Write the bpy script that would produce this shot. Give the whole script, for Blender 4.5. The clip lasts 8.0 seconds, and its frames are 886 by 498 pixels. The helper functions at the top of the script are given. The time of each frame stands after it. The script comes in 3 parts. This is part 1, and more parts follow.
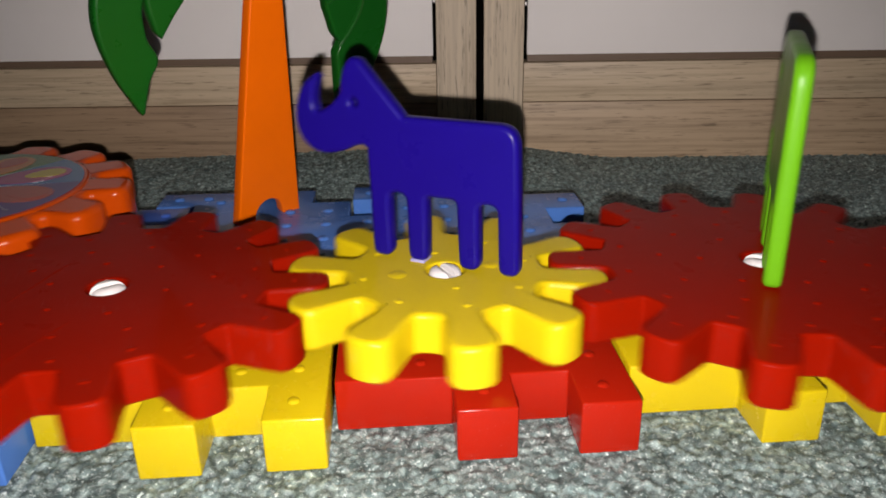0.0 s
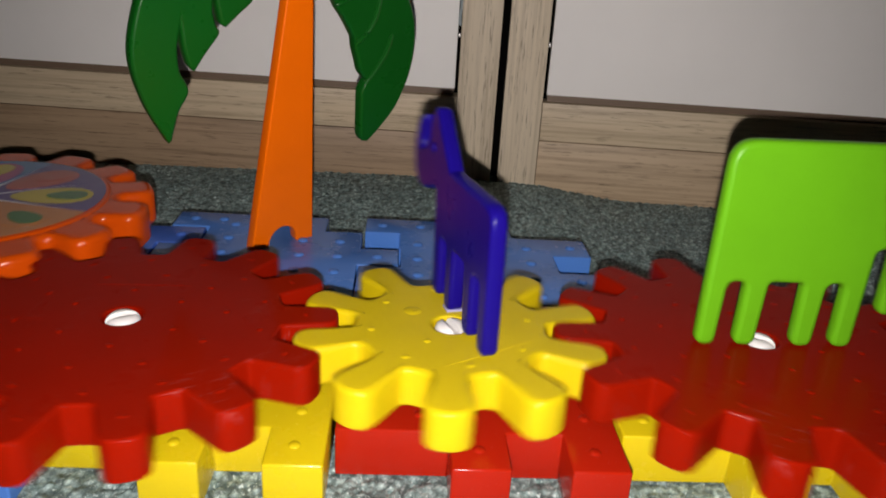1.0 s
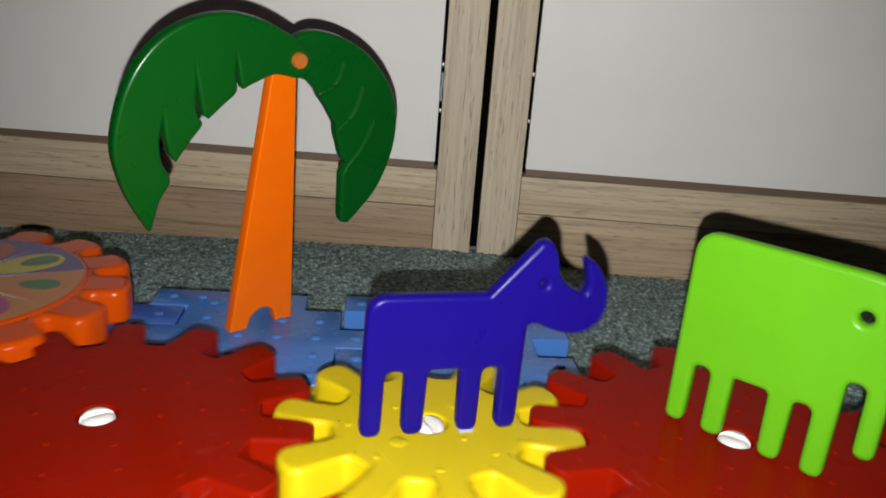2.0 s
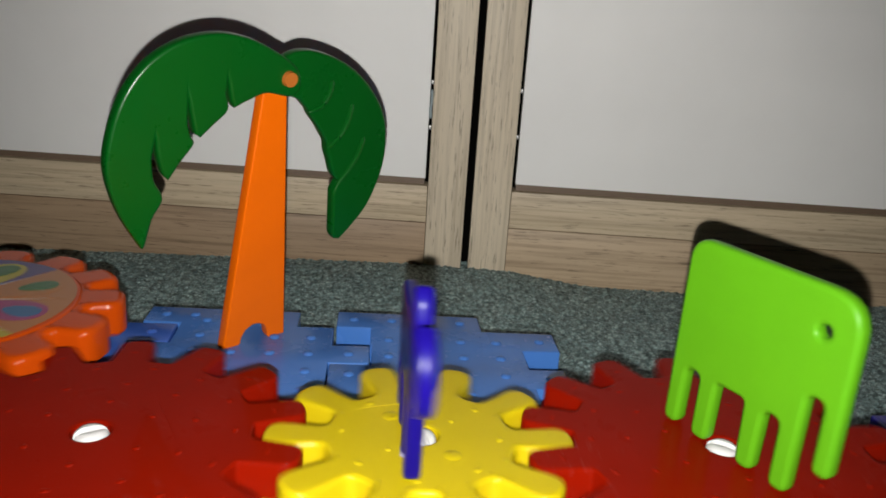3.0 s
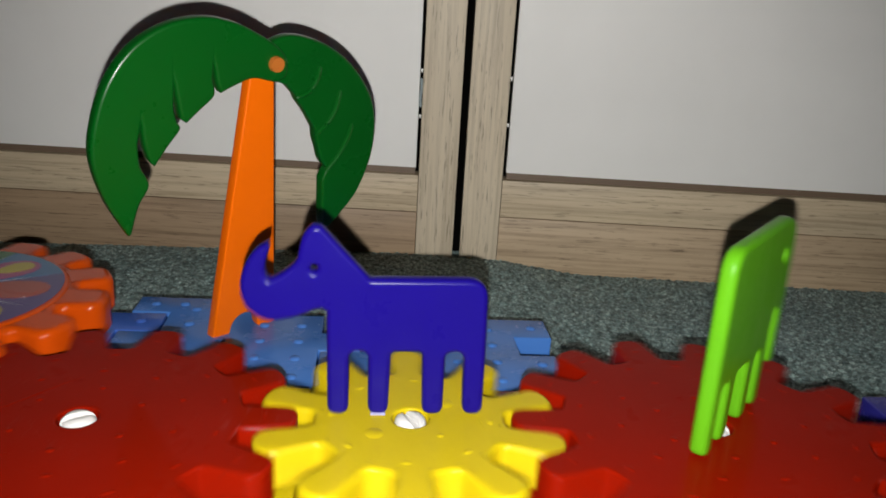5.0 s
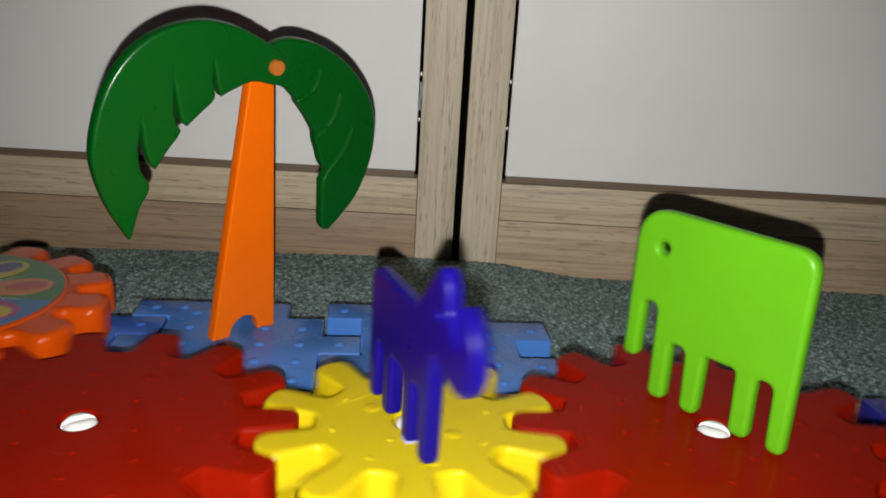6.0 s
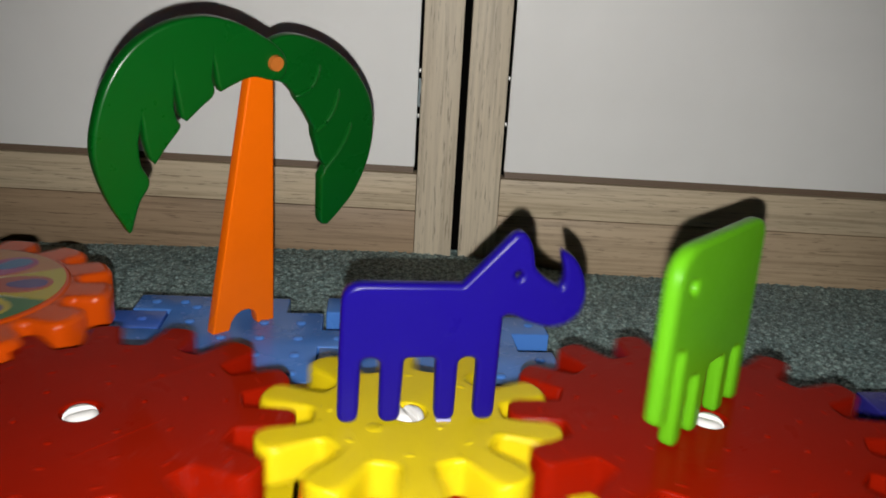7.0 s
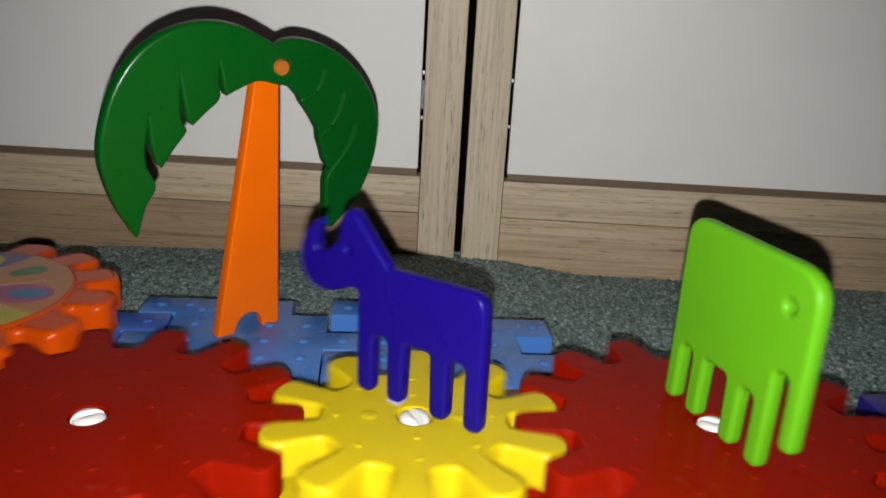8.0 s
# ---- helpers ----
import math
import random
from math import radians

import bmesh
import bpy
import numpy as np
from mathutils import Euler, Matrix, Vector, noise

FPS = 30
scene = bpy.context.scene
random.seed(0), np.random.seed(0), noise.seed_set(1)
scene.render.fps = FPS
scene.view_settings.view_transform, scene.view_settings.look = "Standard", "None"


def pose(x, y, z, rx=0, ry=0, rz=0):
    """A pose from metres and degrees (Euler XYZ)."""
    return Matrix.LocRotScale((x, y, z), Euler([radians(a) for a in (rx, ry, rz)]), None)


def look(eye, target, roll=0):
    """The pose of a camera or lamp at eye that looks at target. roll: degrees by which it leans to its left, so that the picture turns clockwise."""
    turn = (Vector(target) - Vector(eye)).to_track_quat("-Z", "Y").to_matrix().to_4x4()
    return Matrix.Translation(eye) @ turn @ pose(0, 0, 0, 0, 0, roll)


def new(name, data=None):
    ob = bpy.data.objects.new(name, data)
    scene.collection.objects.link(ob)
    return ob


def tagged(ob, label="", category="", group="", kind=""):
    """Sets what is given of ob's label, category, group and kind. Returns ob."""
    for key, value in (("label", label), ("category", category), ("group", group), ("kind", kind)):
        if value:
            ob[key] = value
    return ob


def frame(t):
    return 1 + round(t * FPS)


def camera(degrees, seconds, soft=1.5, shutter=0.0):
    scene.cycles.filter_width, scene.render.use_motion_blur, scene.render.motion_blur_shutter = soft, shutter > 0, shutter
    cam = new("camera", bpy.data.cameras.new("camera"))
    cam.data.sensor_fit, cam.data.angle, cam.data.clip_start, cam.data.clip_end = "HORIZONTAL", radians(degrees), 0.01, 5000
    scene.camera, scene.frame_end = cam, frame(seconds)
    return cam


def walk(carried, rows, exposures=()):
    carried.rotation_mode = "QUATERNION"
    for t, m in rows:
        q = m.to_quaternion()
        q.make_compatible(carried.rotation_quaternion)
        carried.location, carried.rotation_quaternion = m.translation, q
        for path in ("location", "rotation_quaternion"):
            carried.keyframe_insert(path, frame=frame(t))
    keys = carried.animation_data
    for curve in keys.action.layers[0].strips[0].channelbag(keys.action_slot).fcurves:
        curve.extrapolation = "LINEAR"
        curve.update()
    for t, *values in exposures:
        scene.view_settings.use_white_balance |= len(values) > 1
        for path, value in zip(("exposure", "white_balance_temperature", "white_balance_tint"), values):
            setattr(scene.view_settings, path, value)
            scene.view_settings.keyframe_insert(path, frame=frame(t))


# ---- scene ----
cam = camera(57.54, 8.0, soft=1.75, shutter=0.25)
PATH = [
    (0, (-0.0657, -0.3667, 0.2290), (-0.1175, 1.4770, -0.5444), -1.04),
    (0.2, (-0.0670, -0.3648, 0.2316), (-0.1171, 1.4745, -0.5524), -0.23),
    (0.5, (-0.0708, -0.3673, 0.2403), (-0.1271, 1.4742, -0.5379), 0.96),
    (0.7, (-0.0724, -0.3690, 0.2461), (-0.1291, 1.4743, -0.5278), 1.86),
    (1, (-0.0693, -0.3668, 0.2575), (-0.1312, 1.4799, -0.5079), 3.50),
    (1.2, (-0.0705, -0.3657, 0.2702), (-0.1268, 1.4914, -0.4702), 3.83),
    (1.5, (-0.0668, -0.3602, 0.2801), (-0.1165, 1.5097, -0.4277), 3.93),
    (1.7, (-0.0703, -0.3589, 0.2844), (-0.1062, 1.5191, -0.4024), 4.14),
    (2.8, (-0.0711, -0.3658, 0.2842), (-0.0752, 1.5353, -0.3368), 4.25),
    (3, (-0.0685, -0.3662, 0.2846), (-0.0763, 1.5359, -0.3334), 3.83),
    (3.5, (-0.0676, -0.3664, 0.2824), (-0.0701, 1.5372, -0.3310), 3.53),
    (4, (-0.0628, -0.3660, 0.2813), (-0.0567, 1.5371, -0.3337), 3.47),
    (4.5, (-0.0634, -0.3671, 0.2779), (-0.0560, 1.5362, -0.3363), 3.32),
    (4.7, (-0.0643, -0.3663, 0.2774), (-0.0575, 1.5348, -0.3437), 3.36),
    (5.8, (-0.0658, -0.3675, 0.2761), (-0.0566, 1.5316, -0.3510), 3.52),
    (6, (-0.0663, -0.3673, 0.2764), (-0.0552, 1.5355, -0.3394), 3.36),
    (6.5, (-0.0649, -0.3684, 0.2740), (-0.0575, 1.5319, -0.3496), 3.46),
    (7, (-0.0639, -0.3724, 0.2757), (-0.0556, 1.5287, -0.3454), 3.33),
    (7.5, (-0.0661, -0.3754, 0.2736), (-0.0571, 1.5270, -0.3433), 3.23),
    (8, (-0.0669, -0.3732, 0.2787), (-0.0597, 1.5272, -0.3445), 3.31),
]
walk(cam, [(t, look(eye, target, roll)) for t, eye, target, roll in PATH], ((0, -0.25, 6900, 22), (0.5, -0.40, 6900, 24), (1, -0.25, 6800, 18), (1.6, 0.0, 6500, 10), (8, 0.0, 6500, 10)))
# ---- light: a dark room lit by the lamp of the phone that films ----
world = bpy.data.worlds.new("night")
scene.world = world
world.use_nodes = True
world.node_tree.nodes["Background"].inputs[0].default_value = (0.9, 0.95, 1.0, 1)
world.node_tree.nodes["Background"].inputs[1].default_value = 0.01
TORCH_STRENGTH = 70000.0
TORCH_AT = (-0.0029, -0.0206, 0.0)


# ---- materials ----
def base_material(name):
    mat = bpy.data.materials.new(name)
    mat.use_nodes = True
    tree = mat.node_tree
    return mat, tree, tree.nodes["Principled BSDF"], tree.nodes.new("ShaderNodeTexCoord")


def ramp(tree, source, stops):
    node = tree.nodes.new("ShaderNodeValToRGB")
    els = node.color_ramp.elements
    while len(els) < len(stops):
        els.new(0.5)
    for el, (p, c) in zip(els, stops):
        el.position = p
        el.color = (*c, 1) if len(c) == 3 else c
    tree.links.new(source, node.inputs[0])
    return node.outputs[0]


def noise_tex(tree, coords, scale, detail=4, rough=0.55, stretch=None):
    if stretch:
        mp = tree.nodes.new("ShaderNodeMapping")
        mp.inputs["Scale"].default_value = stretch
        tree.links.new(coords, mp.inputs[0])
        coords = mp.outputs[0]
    node = tree.nodes.new("ShaderNodeTexNoise")
    node.inputs["Scale"].default_value = scale
    node.inputs["Detail"].default_value = detail
    node.inputs["Roughness"].default_value = rough
    tree.links.new(coords, node.inputs["Vector"])
    return node.outputs[0]


def bump(tree, bsdf, height, strength, distance):
    node = tree.nodes.new("ShaderNodeBump")
    node.inputs["Strength"].default_value = strength
    node.inputs["Distance"].default_value = distance
    tree.links.new(height, node.inputs["Height"])
    tree.links.new(node.outputs[0], bsdf.inputs["Normal"])


def mixed(tree, fac, a, b, mode="MIX"):
    node = tree.nodes.new("ShaderNodeMix")
    node.data_type, node.blend_type = "RGBA", mode
    for sock, val in ((node.inputs[0], fac), (node.inputs[6], a), (node.inputs[7], b)):
        if isinstance(val, (int, float)):
            sock.default_value = val
        elif isinstance(val, tuple):
            sock.default_value = (*val, 1)
        else:
            tree.links.new(val, sock)
    return node.outputs[2]


def plastic(name, colour, rough=0.28, dust=0.25, scratch=0.0, ior=1.40, coat=0.0):
    """Moulded glossy toy plastic: slight colour drift, dust specks, finger smears and a soft mould ripple."""
    mat, tree, bsdf, tc = base_material(name)
    co = tc.outputs["Object"]
    drift = ramp(tree, noise_tex(tree, co, 22, 3), [(0.3, tuple(c * 0.95 for c in colour)), (0.7, tuple(min(1, c * 1.03) for c in colour))])
    specks = ramp(tree, noise_tex(tree, co, 900, 2, 0.4), [(0.70, (0, 0, 0)), (0.76, (1, 1, 1))])
    pale = tuple(c * 0.6 + 0.22 for c in colour)
    node = tree.nodes.new("ShaderNodeMath")
    node.operation = "MULTIPLY"
    node.inputs[1].default_value = dust
    tree.links.new(specks, node.inputs[0])
    col = mixed(tree, node.outputs[0], drift, pale)
    smear = noise_tex(tree, co, 38, 5, 0.6)
    tree.links.new(ramp(tree, smear, [(0.35, (rough * 0.9,) * 3), (0.68, (rough * 1.2,) * 3)]), bsdf.inputs["Roughness"])
    if scratch:
        lines = noise_tex(tree, co, 60, 3, 0.5, (1.0, 26.0, 1.0))
        mask = noise_tex(tree, co, 14, 2)
        s = ramp(tree, lines, [(0.645, (0, 0, 0)), (0.685, (1, 1, 1))])
        m = ramp(tree, mask, [(0.50, (0, 0, 0)), (0.60, (scratch,) * 3)])
        mul = tree.nodes.new("ShaderNodeMath")
        mul.operation = "MULTIPLY"
        tree.links.new(s, mul.inputs[0])
        tree.links.new(m, mul.inputs[1])
        col = mixed(tree, mul.outputs[0], col, pale)
    tree.links.new(col, bsdf.inputs["Base Color"])
    bsdf.inputs["IOR"].default_value = ior
    bsdf.inputs["Coat Weight"].default_value = coat
    bsdf.inputs["Coat Roughness"].default_value = 0.07
    bump(tree, bsdf, noise_tex(tree, co, 55, 2), 0.10, 0.0012)
    return mat


def oak(name, along, light, dark):
    """Pale printed-oak foil, grain along the axis 'x' or 'z'."""
    mat, tree, bsdf, tc = base_material(name)
    info = tree.nodes.new("ShaderNodeObjectInfo")
    add = tree.nodes.new("ShaderNodeVectorMath")
    add.operation = "ADD"
    tree.links.new(tc.outputs["Object"], add.inputs[0])
    tree.links.new(info.outputs["Random"], add.inputs[1])
    co = add.outputs[0]
    st = (0.022, 1, 1) if along == "x" else (1, 1, 0.022)
    fine = (0.06, 1, 1) if along == "x" else (1, 1, 0.06)
    grain = noise_tex(tree, co, 260, 6, 0.62, st)
    st2 = (0.10, 1, 1) if along == "x" else (1, 1, 0.10)
    bands = noise_tex(tree, co, 42, 4, 0.5, st2)
    c1 = ramp(tree, grain, [(0.35, dark), (0.55, light)])
    c2 = ramp(tree, bands, [(0.35, tuple(c * 0.78 for c in light)), (0.62, tuple(min(1, c * 1.06) for c in light))])
    col = mixed(tree, 0.5, c1, c2)
    pores = ramp(tree, noise_tex(tree, co, 560, 3, 0.7, fine), [(0.58, (0, 0, 0)), (0.68, (0.75, 0.75, 0.75))])
    col = mixed(tree, pores, col, tuple(c * 0.55 for c in dark))
    tree.links.new(col, bsdf.inputs["Base Color"])
    bsdf.inputs["Roughness"].default_value = 0.5
    bump(tree, bsdf, grain, 0.12, 0.0006)
    return mat


def painted(name, colour, rough=0.35, grain=0.05):
    mat, tree, bsdf, tc = base_material(name)
    co = tc.outputs["Object"]
    col = ramp(tree, noise_tex(tree, co, 9, 4), [(0.3, tuple(c * 0.95 for c in colour)), (0.7, colour)])
    tree.links.new(col, bsdf.inputs["Base Color"])
    tree.links.new(ramp(tree, noise_tex(tree, co, 30, 4), [(0.3, (rough * 0.85,) * 3), (0.7, (rough * 1.2,) * 3)]), bsdf.inputs["Roughness"])
    bump(tree, bsdf, noise_tex(tree, co, 420, 3), grain, 0.0008)
    return mat


def carpet_material():
    mat, tree, bsdf, tc = base_material("carpet_pile")
    co = tc.outputs["Object"]
    vor = tree.nodes.new("ShaderNodeTexVoronoi")
    vor.inputs["Scale"].default_value = 255
    warp = tree.nodes.new("ShaderNodeVectorMath")
    warp.operation = "MULTIPLY_ADD"
    warp.inputs[1].default_value = (0.003, 0.003, 0.003)
    jitter = tree.nodes.new("ShaderNodeTexNoise")
    jitter.inputs["Scale"].default_value = 420
    tree.links.new(co, jitter.inputs["Vector"])
    tree.links.new(jitter.outputs["Color"], warp.inputs[0])
    tree.links.new(co, warp.inputs[2])
    tree.links.new(warp.outputs[0], vor.inputs["Vector"])
    # Creases between the tufts are darkened in the colour, in place of shade.
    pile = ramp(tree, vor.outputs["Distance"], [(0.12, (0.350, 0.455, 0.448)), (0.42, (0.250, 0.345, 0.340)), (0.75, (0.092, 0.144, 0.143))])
    # Pale glints painted into the base colour.
    painted_glint = ramp(tree, noise_tex(tree, co, 640, 2, 0.5), [(0.585, (0, 0, 0)), (0.65, (1, 1, 1))])
    tuft = mixed(tree, painted_glint, pile, (0.56, 0.66, 0.655))
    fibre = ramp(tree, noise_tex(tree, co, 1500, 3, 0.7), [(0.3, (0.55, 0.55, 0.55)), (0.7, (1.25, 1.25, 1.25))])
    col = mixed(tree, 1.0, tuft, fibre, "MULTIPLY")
    # Random clump tones that deepen the painted gaps and glints.
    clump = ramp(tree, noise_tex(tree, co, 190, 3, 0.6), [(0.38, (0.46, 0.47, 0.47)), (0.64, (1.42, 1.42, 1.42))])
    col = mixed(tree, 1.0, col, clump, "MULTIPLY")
    patch = ramp(tree, noise_tex(tree, co, 14, 4), [(0.35, (0.86, 0.9, 0.9)), (0.65, (1.05, 1.03, 1.0))])
    col = mixed(tree, 1.0, col, patch, "MULTIPLY")
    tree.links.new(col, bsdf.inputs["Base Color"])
    bsdf.inputs["Roughness"].default_value = 0.42
    bsdf.inputs["Sheen Weight"].default_value = 0.05
    bsdf.inputs["Sheen Tint"].default_value = (0.72, 0.95, 0.92, 1)
    bsdf.inputs["Sheen Roughness"].default_value = 0.4
    bump(tree, bsdf, noise_tex(tree, co, 1800, 3, 0.7), 0.6, 0.0012)
    return mat


RED = plastic("red_plastic", (0.225, 0.0060, 0.0008), 0.30, 0.12, 0.16, 1.08, 0.065)
RED_TILE = plastic("red_tile_plastic", (0.33, 0.0115, 0.003), 0.20, 0.12, ior=1.25, coat=0.15)
YELLOW = plastic("yellow_plastic", (0.565, 0.425, 0.005), 0.34, 0.12, 0.12, 1.30)
YELLOW_TILE = plastic("yellow_tile_plastic", (0.555, 0.425, 0.006), 0.26, 0.12)
ORANGE = plastic("orange_plastic", (0.52, 0.060, 0.002), 0.17, 0.12, ior=1.32)
ORANGE_TRUNK = plastic("orange_trunk_plastic", (0.80, 0.135, 0.001), 0.38, 0.05, ior=1.28)
PIN = plastic("worn_orange_plastic", (0.46, 0.135, 0.022), 0.38, 0.2)
GREEN = plastic("dark_green_plastic", (0.0012, 0.078, 0.0070), 0.29, 0.03, ior=1.40)
LIME = plastic("lime_plastic", (0.100, 0.350, 0.008), 0.33, 0.06, ior=1.28)
VIOLET = plastic("blue_violet_plastic", (0.0075, 0.0028, 0.155), 0.30, 0.08, ior=1.21)
BLUE = plastic("blue_plastic", (0.058, 0.18, 0.53), 0.25)
DEEP_BLUE = plastic("deep_blue_plastic", (0.042, 0.115, 0.46), 0.20)
PALE_LILAC = plastic("pale_lilac_plastic", (0.30, 0.29, 0.52), 0.5, 0.3)
INDIGO = plastic("indigo_plastic", (0.02, 0.018, 0.20), 0.25)
CAP_WHITE = plastic("white_plastic", (0.66, 0.65, 0.64), 0.4, 0.1)
OAK_RAIL = oak("oak_foil_lengthwise", "x", (0.60, 0.485, 0.335), (0.28, 0.205, 0.125))
# Lower rails toned darker than the upper; the left door's is darkest and brownest.
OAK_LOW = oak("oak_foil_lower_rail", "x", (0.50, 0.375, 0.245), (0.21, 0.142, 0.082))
OAK_LOW_LEFT = oak("oak_foil_left_lower_rail", "x", (0.38, 0.265, 0.165), (0.155, 0.098, 0.055))
OAK_STILE = oak("oak_foil_upright", "z", (0.64, 0.545, 0.41), (0.35, 0.28, 0.195))
PANEL = painted("white_panel_lacquer", (0.88, 0.87, 0.855), 0.5, 0.01)
# Near-black stand-in for the shade in the door gap and panel grooves.
GAP_SHADE = painted("black_gap_shade", (0.003, 0.0028, 0.0025), 0.9)
GAP_SHADE.node_tree.nodes["Principled BSDF"].inputs["IOR"].default_value = 1.05
# Bead colour is brown and dark enough to carry the shadow under the panel.
BROWN_LIP = painted("shaded_brown_bead", (0.16, 0.11, 0.075), 0.5)
# Kept dark so that little light bounces back into the shadows.
ROOM_SHELL = painted("dark_room_shell", (0.13, 0.125, 0.12), 0.8)
CHROME, _t, _b, _c = base_material("bright_metal")
_b.inputs["Metallic"].default_value, _b.inputs["Roughness"].default_value = 1.0, 0.5
_b.inputs["Base Color"].default_value = (0.42, 0.42, 0.41, 1)
BLACK = painted("black_plastic", (0.012, 0.012, 0.012), 0.4)
CARPET = carpet_material()


# ---- mesh helpers ----
def to_object(name, bm, material, parent=None, label="", smooth=35):
    mesh = bpy.data.meshes.new(name)
    bmesh.ops.recalc_face_normals(bm, faces=bm.faces)
    bm.to_mesh(mesh)
    bm.free()
    mesh.materials.append(material)
    if smooth:
        mesh.shade_smooth()
        mesh.set_sharp_from_angle(angle=radians(smooth))
    ob = new(name, mesh)
    if parent:
        ob.parent = parent
    if label:
        tagged(ob, label)
    return ob


def part(name, bm, material, parent, label="", smooth=35):
    return to_object(name, bm, material, parent, label, smooth)


def thing(name, label, category, at=None, group="", kind=""):
    ob = new(name)
    ob.empty_display_size = 0.02
    if at is not None:
        ob.matrix_basis = at
    return tagged(ob, label, category, group, kind)


def box(bm, x0, x1, y0, y1, z0, z1, bev=0.0):
    r = bmesh.ops.create_cube(bm, size=1, matrix=Matrix.Translation(((x0 + x1) / 2, (y0 + y1) / 2, (z0 + z1) / 2)) @ Matrix.Diagonal((x1 - x0, y1 - y0, z1 - z0, 1)))
    if bev:
        edges = list({e for v in r["verts"] for e in v.link_edges})
        bmesh.ops.bevel(bm, geom=edges, offset=bev, segments=2, profile=0.6, affect="EDGES")
    return bm


def dome(bm, x, y, z, r, h, seg=10):
    """A low round boss."""
    rings = [(1.0, 0.0), (0.8, 0.6), (0.45, 0.92)]
    loops = [[bm.verts.new((x + r * k * math.cos(2 * math.pi * i / seg), y + r * k * math.sin(2 * math.pi * i / seg), z + h * q)) for i in range(seg)] for k, q in rings]
    for a, b in zip(loops, loops[1:]):
        for i in range(seg):
            bm.faces.new((a[i], a[(i + 1) % seg], b[(i + 1) % seg], b[i]))
    bm.faces.new(loops[-1])


def rounded(points, steps=6):
    """A closed outline from corners (x, z, radius)."""
    out = []
    n = len(points)
    for i, (x, z, r) in enumerate(points):
        p = Vector((x, z))
        if r <= 0:
            out.append(p)
            continue
        a = Vector(points[i - 1][:2]) - p
        b = Vector(points[(i + 1) % n][:2]) - p
        la, lb = a.length, b.length
        a.normalize(), b.normalize()
        half = a.angle(b, math.pi) / 2
        d = min(r / max(math.tan(half), 1e-3), la * 0.499, lb * 0.499)
        s, e = p + a * d, p + b * d
        for k in range(steps + 1):
            t = k / steps
            out.append(s * (1 - t) ** 2 + p * 2 * t * (1 - t) + e * t * t)
    return out


def flow(points, steps=6):
    """An open smooth curve through points."""
    p = [Vector(q) for q in points]
    out = []
    for i in range(len(p) - 1):
        a, b, c, d = p[max(i - 1, 0)], p[i], p[i + 1], p[min(i + 2, len(p) - 1)]
        for k in range(steps):
            t = k / steps
            out.append(0.5 * (2 * b + (c - a) * t + (2 * a - 5 * b + 4 * c - d) * t * t + (3 * b - a - 3 * c + d) * t ** 3))
    return out + [p[-1]]


def slab(name, outlines, thick, bev, material, parent, at=None, label="", unit=0.001):
    """An upright plate with rounded rims: 2D outlines (the first the rim, the rest holes), in the thing's x-z plane, centred on y = 0."""
    cu = bpy.data.curves.new(name, "CURVE")
    cu.dimensions, cu.fill_mode = "2D", "BOTH"
    cu.extrude, cu.bevel_depth, cu.bevel_resolution, cu.offset = thick / 2 - bev, bev, 2, -bev
    for pts in outlines:
        sp = cu.splines.new("POLY")
        sp.points.add(len(pts) - 1)
        for q, p in zip(sp.points, pts):
            q.co = (p[0] * unit, p[1] * unit, 0, 1)
        sp.use_cyclic_u = True
    tmp = new("tmp_outline", cu)
    bpy.context.view_layer.update()
    mesh = bpy.data.meshes.new_from_object(tmp.evaluated_get(bpy.context.evaluated_depsgraph_get()))
    bpy.data.objects.remove(tmp)
    bpy.data.curves.remove(cu)
    mesh.transform(pose(0, 0, 0, 90))
    bm = bmesh.new()
    bm.from_mesh(mesh)
    bpy.data.meshes.remove(mesh)
    bmesh.ops.remove_doubles(bm, verts=bm.verts, dist=1e-6)
    ob = part(name, bm, material, parent, label, 50)
    for poly in ob.data.polygons:
        poly.use_smooth = abs(poly.normal.y) < 0.999
    if at is not None:
        ob.matrix_basis = at
    return ob


def circle(x, z, r, n=20):
    return [Vector((x + r * math.cos(2 * math.pi * i / n), z + r * math.sin(2 * math.pi * i / n))) for i in range(n)]


def tube(bm, pts, r, seg=8):
    """A thin rod along pts."""
    pts = [Vector(p) for p in pts]
    loops = []
    for i, p in enumerate(pts):
        d = (pts[min(i + 1, len(pts) - 1)] - pts[max(i - 1, 0)]).normalized()
        a = d.orthogonal().normalized()
        b = d.cross(a)
        k = 0.35 if i in (0, len(pts) - 1) else 1.0
        loops.append([bm.verts.new(p + (a * math.cos(2 * math.pi * j / seg) + b * math.sin(2 * math.pi * j / seg)) * r * k) for j in range(seg)])
    for u, v in zip(loops, loops[1:]):
        for j in range(seg):
            bm.faces.new((u[j], u[(j + 1) % seg], v[(j + 1) % seg], v[j]))
    bm.faces.new(loops[0]), bm.faces.new(loops[-1])


# ---- plan ----
TURN = 5.28                      # the toy's base lies turned against the wardrobe
UNIT = 0.0275                    # one cell of the base tiles
BASE_AT = (-0.1269, -0.0455)
TILE_TOP = 0.0273
GEAR_LOW, GEAR_TOP = 0.0435, 0.0642
ORANGE_LOW, ORANGE_TOP = 0.0450, 0.0712
AXLE_L, AXLE_M, AXLE_R, AXLE_O = (-0.2382, -0.0176), (-0.0752, 0.0), (0.0841, 0.0099), (-0.3912, 0.1115)
WALL_Y = 0.4385
PALM_LEAN = 10.5
STICKER_TURN = radians(-17.5)


